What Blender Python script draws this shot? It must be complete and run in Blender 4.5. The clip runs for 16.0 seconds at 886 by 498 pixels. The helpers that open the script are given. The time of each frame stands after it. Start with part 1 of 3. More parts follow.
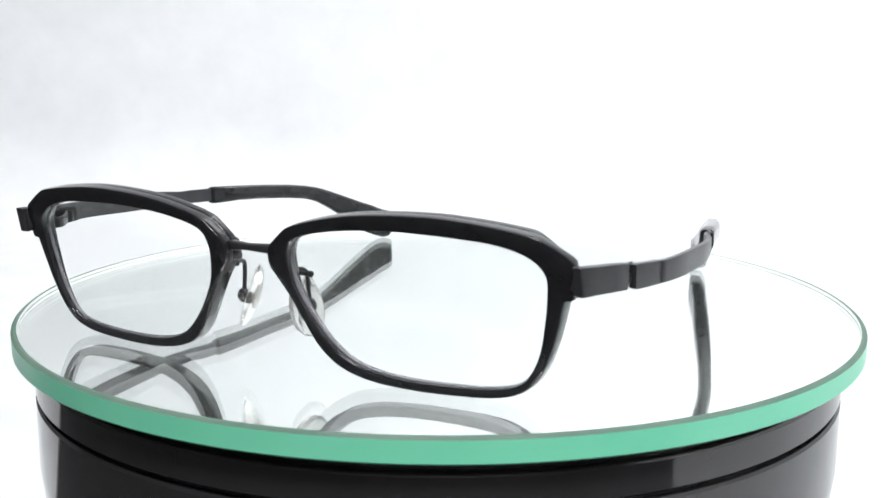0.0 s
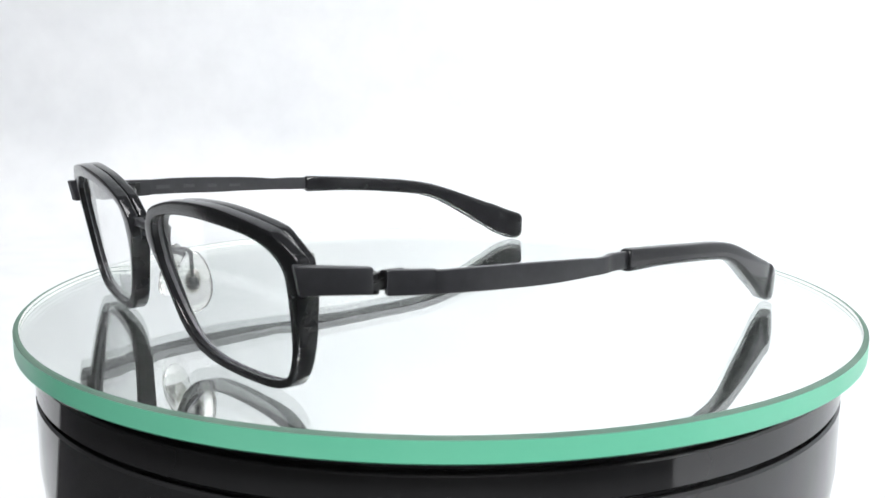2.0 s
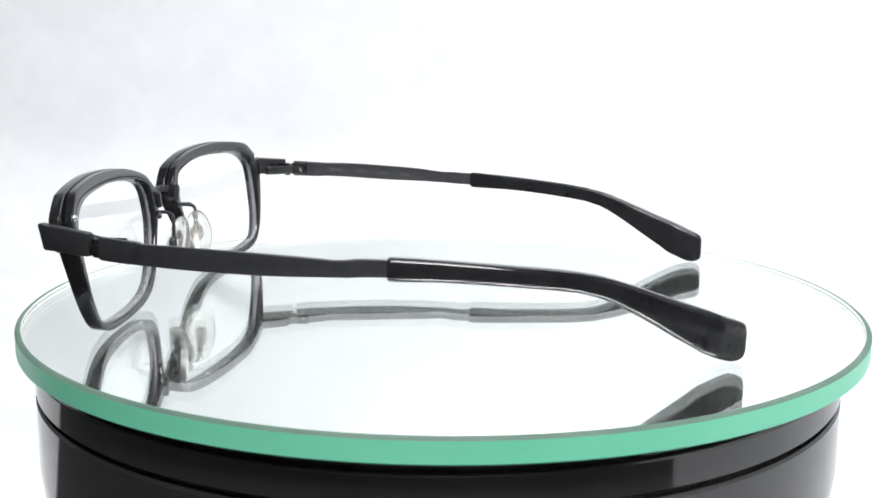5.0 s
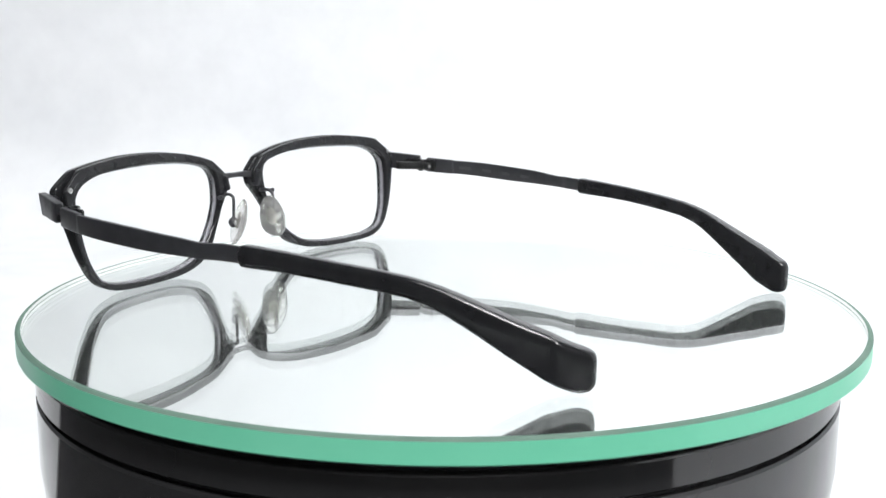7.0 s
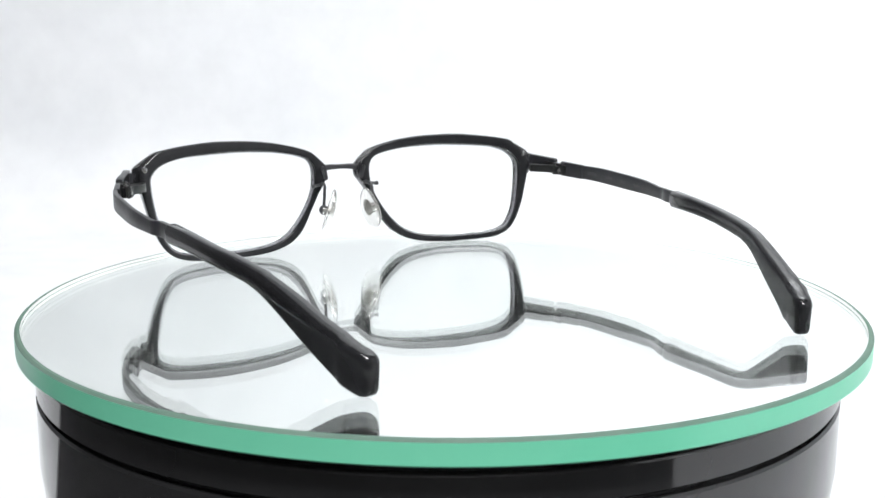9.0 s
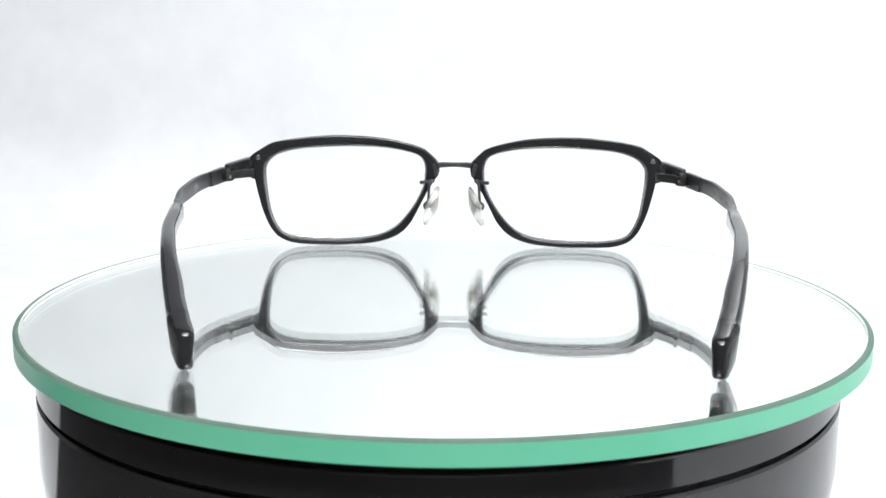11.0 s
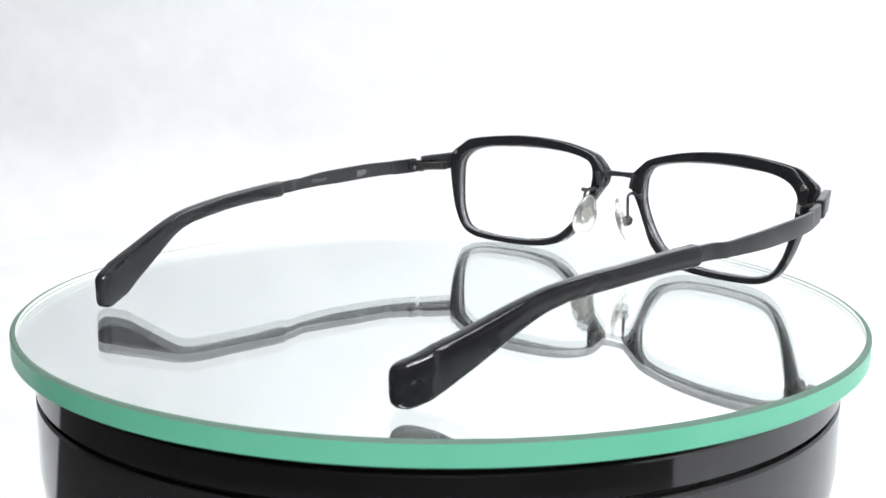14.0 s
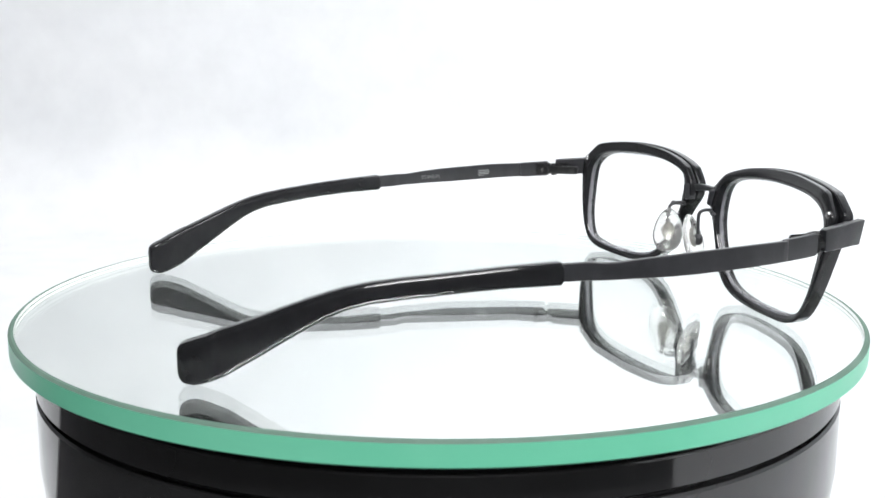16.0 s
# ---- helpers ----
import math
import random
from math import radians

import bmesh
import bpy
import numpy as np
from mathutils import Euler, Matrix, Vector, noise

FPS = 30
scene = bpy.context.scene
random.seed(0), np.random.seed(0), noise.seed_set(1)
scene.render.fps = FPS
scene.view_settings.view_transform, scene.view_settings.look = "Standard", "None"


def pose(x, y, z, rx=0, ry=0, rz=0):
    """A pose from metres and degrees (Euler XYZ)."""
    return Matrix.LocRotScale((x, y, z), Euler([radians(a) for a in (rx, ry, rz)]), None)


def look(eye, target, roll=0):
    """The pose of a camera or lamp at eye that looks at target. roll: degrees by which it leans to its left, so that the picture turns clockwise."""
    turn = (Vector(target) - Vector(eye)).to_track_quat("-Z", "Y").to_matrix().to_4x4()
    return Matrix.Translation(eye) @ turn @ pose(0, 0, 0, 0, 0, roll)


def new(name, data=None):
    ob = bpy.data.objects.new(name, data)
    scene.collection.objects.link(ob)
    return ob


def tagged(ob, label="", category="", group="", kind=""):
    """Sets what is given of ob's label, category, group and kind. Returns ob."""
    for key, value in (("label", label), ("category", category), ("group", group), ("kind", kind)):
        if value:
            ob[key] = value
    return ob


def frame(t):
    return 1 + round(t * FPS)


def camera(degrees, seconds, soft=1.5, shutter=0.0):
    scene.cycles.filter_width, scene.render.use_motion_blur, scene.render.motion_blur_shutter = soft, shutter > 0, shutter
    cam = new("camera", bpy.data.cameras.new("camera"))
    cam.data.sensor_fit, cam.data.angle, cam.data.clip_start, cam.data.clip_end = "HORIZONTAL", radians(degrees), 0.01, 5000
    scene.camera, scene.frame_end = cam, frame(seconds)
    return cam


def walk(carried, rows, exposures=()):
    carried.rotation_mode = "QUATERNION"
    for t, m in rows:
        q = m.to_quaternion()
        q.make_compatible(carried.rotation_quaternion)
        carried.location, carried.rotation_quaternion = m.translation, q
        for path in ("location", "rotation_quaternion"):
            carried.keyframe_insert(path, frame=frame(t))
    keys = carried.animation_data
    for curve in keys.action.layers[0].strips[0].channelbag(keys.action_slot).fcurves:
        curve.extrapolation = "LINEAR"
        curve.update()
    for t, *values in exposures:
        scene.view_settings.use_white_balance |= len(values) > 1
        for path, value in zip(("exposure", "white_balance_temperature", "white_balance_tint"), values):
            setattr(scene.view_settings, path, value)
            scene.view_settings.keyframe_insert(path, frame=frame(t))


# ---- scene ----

# ---------------------------------------------------------------- camera
EYE = Vector((0.0, -0.26765, 0.06295))
PITCH, YAW, ROLL = 10.777, 0.092, 0.386
AIM = EYE + Vector((math.sin(radians(YAW)) * math.cos(radians(PITCH)), math.cos(radians(YAW)) * math.cos(radians(PITCH)), -math.sin(radians(PITCH))))
cam = camera(43.74, 16.0)
cam.data.dof.use_dof, cam.data.dof.focus_distance, cam.data.dof.aperture_fstop = True, 0.26, 48.0
walk(cam, [(0.0, look(EYE, AIM, ROLL)), (16.0, look(EYE, AIM, ROLL))])

# the turntable: degrees per second, and the turn of the glasses at the start
SPIN, START = -14.038, -27.8
DISC_OFF = Vector((-0.0003, 0.00078, 0.0))

# ---------------------------------------------------------------- light
world = bpy.data.worlds.new("studio_world")
world.use_nodes = True
scene.world = world
world.node_tree.nodes["Background"].inputs[0].default_value = (0.80, 0.88, 1.0, 1)
world.node_tree.nodes["Background"].inputs[1].default_value = 0.05
scene.view_settings.exposure = 0.0


def area(name, eye, target, sx, sy, watts, color=(1, 1, 1)):
    d = bpy.data.lights.new(name, "AREA")
    d.shape, d.size, d.size_y, d.energy, d.color = "RECTANGLE", sx, sy, watts, color
    ob = new(name, d)
    ob.matrix_world = look(eye, target)
    return ob


area("ceiling_softbox", (0.30, 0.50, 0.72), (0.28, 0.45, 0.0), 0.40, 0.30, 0.25, (1.0, 0.99, 0.97))
area("backdrop_light", (0.34, 0.36, 0.71), (0.14, 0.75, 0.62), 0.36, 0.12, 5.0, (0.97, 0.985, 1.0))
area("room_ceiling_lamp", (0.16, -1.15, 1.70), (0.1, -0.6, 0.0), 0.80, 0.50, 43.0, (0.985, 0.98, 0.99))
area("overhead_panel", (0.05, -0.34, 1.62), (0.05, -0.30, 0.0), 0.60, 0.45, 8.5, (0.985, 0.985, 1.0))


# ---------------------------------------------------------------- materials
def nodes_of(name):
    m = bpy.data.materials.new(name)
    m.use_nodes = True
    t = m.node_tree
    return m, t, t.nodes["Principled BSDF"]


def tex_noise(t, scale, detail=4.0, rough=0.55):
    c = t.nodes.new("ShaderNodeTexCoord")
    n = t.nodes.new("ShaderNodeTexNoise")
    n.inputs["Scale"].default_value, n.inputs["Detail"].default_value, n.inputs["Roughness"].default_value = scale, detail, rough
    t.links.new(c.outputs["Object"], n.inputs["Vector"])
    return n


def ramp(t, src, lo, hi, a=0.3, b=0.7):
    r = t.nodes.new("ShaderNodeValToRGB")
    r.color_ramp.elements[0].position, r.color_ramp.elements[1].position = a, b
    r.color_ramp.elements[0].color, r.color_ramp.elements[1].color = (*lo, 1), (*hi, 1)
    t.links.new(src.outputs["Fac"], r.inputs["Fac"])
    return r


def surface(name, lo, hi, scale, rough=(0.3, 0.5), metal=0.0, bump=0.0, bump_scale=None, spec=0.5, coat=0.0, coat_rough=0.05):
    m, t, b = nodes_of(name)
    n = tex_noise(t, scale)
    t.links.new(ramp(t, n, lo, hi).outputs[0], b.inputs["Base Color"])
    n2 = tex_noise(t, scale * 6.3, 3.0)
    r = ramp(t, n2, (rough[0],) * 3, (rough[1],) * 3)
    t.links.new(r.outputs[0], b.inputs["Roughness"])
    b.inputs["Metallic"].default_value = metal
    b.inputs["Specular IOR Level"].default_value = spec
    b.inputs["Coat Weight"].default_value, b.inputs["Coat Roughness"].default_value = coat, coat_rough
    if bump:
        n3 = tex_noise(t, bump_scale or scale * 12, 5.0)
        bp = t.nodes.new("ShaderNodeBump")
        bp.inputs["Strength"].default_value, bp.inputs["Distance"].default_value = bump, 0.0002
        t.links.new(n3.outputs["Fac"], bp.inputs["Height"])
        t.links.new(bp.outputs[0], b.inputs["Normal"])
    return m


def mottle(m, scale, amount):
    """Lays a second, finer scale of uneven tone over a base colour."""
    t = m.node_tree
    b = t.nodes["Principled BSDF"]
    base = b.inputs["Base Color"].links[0].from_socket
    n = tex_noise(t, scale, 3.0, 0.6)
    r = ramp(t, n, (1 - amount,) * 3, (1.0, 1.0, 1.0))
    x = t.nodes.new("ShaderNodeMix")
    x.data_type, x.blend_type = "RGBA", "MULTIPLY"
    x.inputs["Factor"].default_value = 1.0
    t.links.new(base, x.inputs[6])
    t.links.new(r.outputs[0], x.inputs[7])
    t.links.new(x.outputs[2], b.inputs["Base Color"])


def glassy(name, color, ior=1.5, rough=0.0):
    m = bpy.data.materials.new(name)
    m.use_nodes = True
    t = m.node_tree
    t.nodes.remove(t.nodes["Principled BSDF"])
    g = t.nodes.new("ShaderNodeBsdfGlass")
    g.inputs["Color"].default_value, g.inputs["IOR"].default_value, g.inputs["Roughness"].default_value = (*color, 1), ior, rough
    t.links.new(g.outputs[0], t.nodes["Material Output"].inputs["Surface"])
    return m


ACETATE = surface("black_gloss_acetate", (0.013, 0.0135, 0.015), (0.019, 0.0195, 0.021), 220, (0.08, 0.14), spec=0.5)
MATTE_METAL = surface("matte_black_titanium", (0.026, 0.027, 0.030), (0.036, 0.037, 0.041), 400, (0.28, 0.38), metal=0.0, bump=0.15, bump_scale=5000, spec=0.55)
HINGE_METAL = surface("worn_gunmetal", (0.05, 0.052, 0.052), (0.09, 0.092, 0.092), 600, (0.25, 0.40), metal=0.9)
STEEL = surface("bright_steel", (0.55, 0.55, 0.54), (0.70, 0.70, 0.69), 900, (0.15, 0.3), metal=1.0)
PAD_PLATE = surface("nickel_plate", (0.42, 0.41, 0.38), (0.58, 0.57, 0.53), 900, (0.2, 0.35), metal=1.0)
PRINT = surface("grey_print", (0.20, 0.21, 0.21), (0.28, 0.29, 0.29), 900, (0.4, 0.5))
DRUM_BLACK = surface("black_gloss_plastic", (0.020, 0.0205, 0.0215), (0.031, 0.0315, 0.0325), 30, (0.03, 0.11), bump=0.02, bump_scale=45, spec=0.72)
WHITE = surface("white_backdrop", (0.728, 0.745, 0.758), (0.788, 0.800, 0.808), 9.0, (0.75, 0.9), bump=0.05, bump_scale=900, spec=0.2)
mottle(WHITE, 38.0, 0.055)
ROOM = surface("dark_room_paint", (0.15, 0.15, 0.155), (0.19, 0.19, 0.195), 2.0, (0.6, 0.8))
COUNTER = surface("charcoal_laminate", (0.048, 0.048, 0.050), (0.066, 0.066, 0.068), 40, (0.3, 0.5), bump=0.05, bump_scale=800)
LIGHT_ROOM = surface("light_room_paint", (0.42, 0.42, 0.43), (0.50, 0.50, 0.51), 2.0, (0.6, 0.8))
LENS_EDGE = surface("polished_lens_edge", (0.42, 0.42, 0.46), (0.56, 0.56, 0.60), 700, (0.12, 0.25))
LENS_EDGE.node_tree.nodes["Principled BSDF"].inputs["Transmission Weight"].default_value = 0.65
LENS_EDGE.node_tree.nodes["Principled BSDF"].inputs["IOR"].default_value = 1.3
LENS = glassy("coated_clear_lens", (0.996, 1.0, 0.998), 1.3)
SILICONE = surface("milky_clear_silicone", (0.97, 0.97, 0.95), (0.99, 0.99, 0.98), 500, (0.04, 0.1), bump=0.25, bump_scale=700, coat=0.8)
SILICONE.node_tree.nodes["Principled BSDF"].inputs["Transmission Weight"].default_value = 0.89
SILICONE.node_tree.nodes["Principled BSDF"].inputs["IOR"].default_value = 1.28
DISC_GLASS = glassy("clear_float_glass", (0.987, 1.0, 0.994), 1.48)


def add_haze(m, share):
    """A thin even film of dust and smears on the glass."""
    t = m.node_tree
    g = next(n for n in t.nodes if n.type == "BSDF_GLASS")
    d = t.nodes.new("ShaderNodeBsdfDiffuse")
    d.inputs["Color"].default_value = (0.78, 0.82, 0.79, 1)
    n = tex_noise(t, 14, 3.0)
    f = ramp(t, n, (share * 0.75,) * 3, (share * 1.25,) * 3)
    mix = t.nodes.new("ShaderNodeMixShader")
    t.links.new(f.outputs[0], mix.inputs[0])
    t.links.new(g.outputs[0], mix.inputs[1])
    t.links.new(d.outputs[0], mix.inputs[2])
    t.links.new(mix.outputs[0], t.nodes["Material Output"].inputs["Surface"])


add_haze(DISC_GLASS, 0.014)


def mirror_material():
    m, t, b = nodes_of("silver_mirror")
    n = tex_noise(t, 12)
    t.links.new(ramp(t, n, (0.975, 0.985, 0.978), (0.985, 0.993, 0.987)).outputs[0], b.inputs["Base Color"])
    b.inputs["Metallic"].default_value, b.inputs["Roughness"].default_value = 1.0, 0.0
    return m


def edge_material():
    m, t, b = nodes_of("ground_green_glass_edge")
    n = tex_noise(t, 40)
    t.links.new(ramp(t, n, (0.21, 0.82, 0.53), (0.25, 0.86, 0.57)).outputs[0], b.inputs["Base Color"])
    b.inputs["Roughness"].default_value = 0.34
    return m


FROST = surface("frosted_glass_band", (0.95, 0.97, 0.96), (0.97, 0.99, 0.98), 60, (0.5, 0.6))
BEVEL = surface("ground_glass_bevel", (0.12, 0.21, 0.165), (0.17, 0.26, 0.21), 60, (0.55, 0.65), spec=0.12)
PRINT_DIM = surface("faded_print", (0.052, 0.054, 0.057), (0.068, 0.07, 0.073), 900, (0.4, 0.5))
DUST = surface("pale_lint", (0.62, 0.62, 0.60), (0.78, 0.78, 0.76), 3000, (0.7, 0.9))
MIRROR, EDGE = mirror_material(), edge_material()


# ---------------------------------------------------------------- mesh helpers
def part(name, bm, material, parent=None, label="", smooth=40):
    bmesh.ops.recalc_face_normals(bm, faces=bm.faces[:])
    me = bpy.data.meshes.new(name)
    bm.to_mesh(me)
    bm.free()
    for mat in material if isinstance(material, (list, tuple)) else (material,):
        me.materials.append(mat)
    if smooth:
        me.shade_smooth()
        me.set_sharp_from_angle(angle=radians(smooth))
    ob = new(name, me)
    if parent:
        ob.parent = parent
    if label:
        tagged(ob, label)
    return ob


def loft(rings, caps=True, closed=False, bm=None):
    """Skin over rings of equal count; closed joins the last ring to the first."""
    bm = bm or bmesh.new()
    rows = [[bm.verts.new(p) for p in ring] for ring in rings]
    n = len(rows[0])
    for a, b in zip(rows, rows[1:] + ([rows[0]] if closed else [])):
        for i in range(n):
            bm.faces.new((a[i], a[(i + 1) % n], b[(i + 1) % n], b[i]))
    if caps and not closed:
        bm.faces.new(rows[0][::-1])
        bm.faces.new(rows[-1])
    return bm


def spline(pts, n, closed=False):
    """n points along a Catmull-Rom curve through pts."""
    pts = [Vector(p) for p in pts]
    k = len(pts)
    out, spans = [], k if closed else k - 1
    for i in range(n):
        u = i / n * spans if closed else i / (n - 1) * spans
        j = min(int(u), spans - 1)
        f = u - j
        at = (lambda q: pts[q % k]) if closed else (lambda q: pts[max(0, min(k - 1, q))])
        a, b, c, d = at(j - 1), at(j), at(j + 1), at(j + 2)
        out.append(0.5 * ((2 * b) + (c - a) * f + (2 * a - 5 * b + 4 * c - d) * f * f + (3 * b - a - 3 * c + d) * f ** 3))
    return out


def lerp(x, xs, ys):
    return float(np.interp(x, xs, ys))


def rounded(w, h, r, k=3):
    """A rounded rectangle, as 2D points."""
    r = min(r, w / 2 * 0.98, h / 2 * 0.98)
    out = []
    for cx, cy, a0 in ((w / 2 - r, h / 2 - r, 0), (-w / 2 + r, h / 2 - r, 90), (-w / 2 + r, -h / 2 + r, 180), (w / 2 - r, -h / 2 + r, 270)):
        for i in range(k + 1):
            a = radians(a0 + 90 * i / k)
            out.append((cx + r * math.cos(a), cy + r * math.sin(a)))
    return out


def tube(pts, radius, n=24, seg=8, bm=None):
    """A round wire along a curve through pts."""
    path = spline(pts, n)
    rings, side = [], None
    for i, p in enumerate(path):
        d = (path[min(i + 1, n - 1)] - path[max(i - 1, 0)]).normalized()
        if side is None:
            side = d.orthogonal().normalized()
        side = (side - d * side.dot(d)).normalized()
        up = d.cross(side)
        rings.append([p + radius * (math.cos(a) * side + math.sin(a) * up) for a in (2 * math.pi * q / seg for q in range(seg))])
    return loft(rings, bm=bm)


def block(cx, cy, cz, sx, sy, sz, bevel, m=None):
    """A box with rounded edges."""
    bm = bmesh.new()
    bmesh.ops.create_cube(bm, size=1.0)
    bmesh.ops.scale(bm, vec=(sx, sy, sz), verts=bm.verts)
    bmesh.ops.bevel(bm, geom=bm.edges[:], offset=bevel, segments=2, affect="EDGES")
    if m:
        bmesh.ops.transform(bm, matrix=m, verts=bm.verts)
    bmesh.ops.translate(bm, vec=(cx, cy, cz), verts=bm.verts)
    return bm


def lathe(profile, n=128, bm=None):
    """Turn a profile of (radius, height) about the z axis."""
    rings = [[Vector((r * math.cos(2 * math.pi * i / n), r * math.sin(2 * math.pi * i / n), z)) for i in range(n)] for r, z in profile]
    return loft(rings, bm=bm)


def mm(*p):
    return Vector(p) * 0.001


# ---------------------------------------------------------------- the setting
def build_backdrop():
    """A white sweep: table top that rises in a cove into the back wall."""
    bm = bmesh.new()
    prof = [(-0.085, -0.105), (0.66, -0.105)]
    prof += [(0.66 + 0.09 * math.sin(a), -0.105 + 0.09 * (1 - math.cos(a))) for a in (radians(d) for d in range(6, 91, 6))]
    prof += [(0.75, 0.75)]
    back = [(y + 0.004 * (1 if i > 1 else 0), z - (0.004 if i < 8 else 0)) for i, (y, z) in enumerate(prof)]
    ring = prof + back[::-1]
    def front(x, i):
        return lerp(x, (-0.62, 0.0, 0.155, 0.62), (0.20, 0.0, -0.14, -0.38)) if i in (0, len(ring) - 1) else ring[i][0]
    loft([[Vector((x, front(x, i), ring[i][1])) for i in range(len(ring))] for x in np.linspace(-0.62, 0.62, 9)], bm=bm)
    ob = part("backdrop", bm, WHITE, smooth=50)
    tagged(ob, "seamless white paper sweep behind the turntable", "backdrop", kind="structure")
    # Unseen side panels; the dark left one is added to dim the sweep's left.
    for name, x, y0, paint, text in (("shade_panel_left", -0.622, 0.20, ROOM, "dark grey"), ("wall_right", 0.622, -0.60, WHITE, "white")):
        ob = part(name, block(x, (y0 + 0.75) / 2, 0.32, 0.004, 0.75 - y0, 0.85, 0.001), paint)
        tagged(ob, text + " fabric side panel, out of view, added to shape the light", "wall", kind="structure")
    ob = part("ceiling", block(0, 0.52, 0.75, 1.25, 0.46, 0.004, 0.001), WHITE)
    tagged(ob, "white fabric top of the photo tent", "ceiling", kind="structure")


def build_room():
    """The dim room round the tent, closed on all sides."""
    for name, c, s in (("wall_north", (0, 1.6, 0.6), (5.0, 0.05, 2.6)), ("wall_south", (0, -2.0, 0.6), (5.0, 0.05, 2.6)),
                       ("wall_east", (2.52, -0.2, 0.6), (0.05, 3.7, 2.6)), ("wall_west", (-2.52, -0.2, 0.6), (0.05, 3.7, 2.6)),
                       ("floor", (0, -0.2, -0.72), (5.0, 3.6, 0.04)), ("room_ceiling", (0, -0.2, 1.92), (5.0, 3.6, 0.04))):
        ob = part(name, block(*c, *s, 0.004), LIGHT_ROOM if name in ("wall_east", "floor") else ROOM, smooth=0)
        tagged(ob, "pale painted studio wall" if name == "wall_east" else "pale grey studio floor" if name == "floor" else "dim dark grey painted studio surface", "wall" if "wall" in name else name.split("_")[-1], kind="structure")
    ob = part("table", block(0, 0.2, -0.4046, 1.3, 1.2, 0.59, 0.003), COUNTER)
    tagged(ob, "charcoal laminate studio counter under the white sweep", "table", kind="structure")


def build_drum():
    thing = tagged(new("turntable_base"), "round glossy black plastic turntable base with a shadow groove", "turntable")
    thing.location = (-0.0004, 0, -0.066)
    r = 0.0953
    low = lathe([(0.0, -0.039), (0.086, -0.039), (0.0868, -0.0384), (0.0872, 0.002), (0.0884, 0.0105), (0.0902, 0.0160), (0.0921, 0.0205), (0.0937, 0.0250), (r - 0.0005, 0.0300), (r, 0.0350), (r, 0.0500), (r - 0.0005, 0.0505), (r - 0.0018, 0.0506), (0.0, 0.0506)])
    part("base_shell", low, DRUM_BLACK, thing)
    part("groove", lathe([(0.05, 0.0503), (r - 0.0016, 0.0503), (r - 0.0016, 0.0518), (0.05, 0.0518)]), DRUM_BLACK, thing)
    top = lathe([(0.0, 0.0515), (r - 0.0018, 0.0515), (r - 0.0005, 0.0516), (r, 0.0521), (r, 0.0576), (r - 0.0004, 0.0580), (r - 0.0016, 0.0583), (r - 0.0022, 0.0584), (r - 0.0023, 0.0596), (0.0, 0.0596)])
    part("top_ring", top, DRUM_BLACK, thing)
    part("platter", lathe([(0.0, 0.0594), (0.088, 0.0594), (0.0883, 0.0606), (0.0880, 0.0609), (0.0, 0.0609)]), DRUM_BLACK, thing, "recessed black platter under the glass")
    return thing


DISC_R, DISC_T = 0.1000, 0.0048


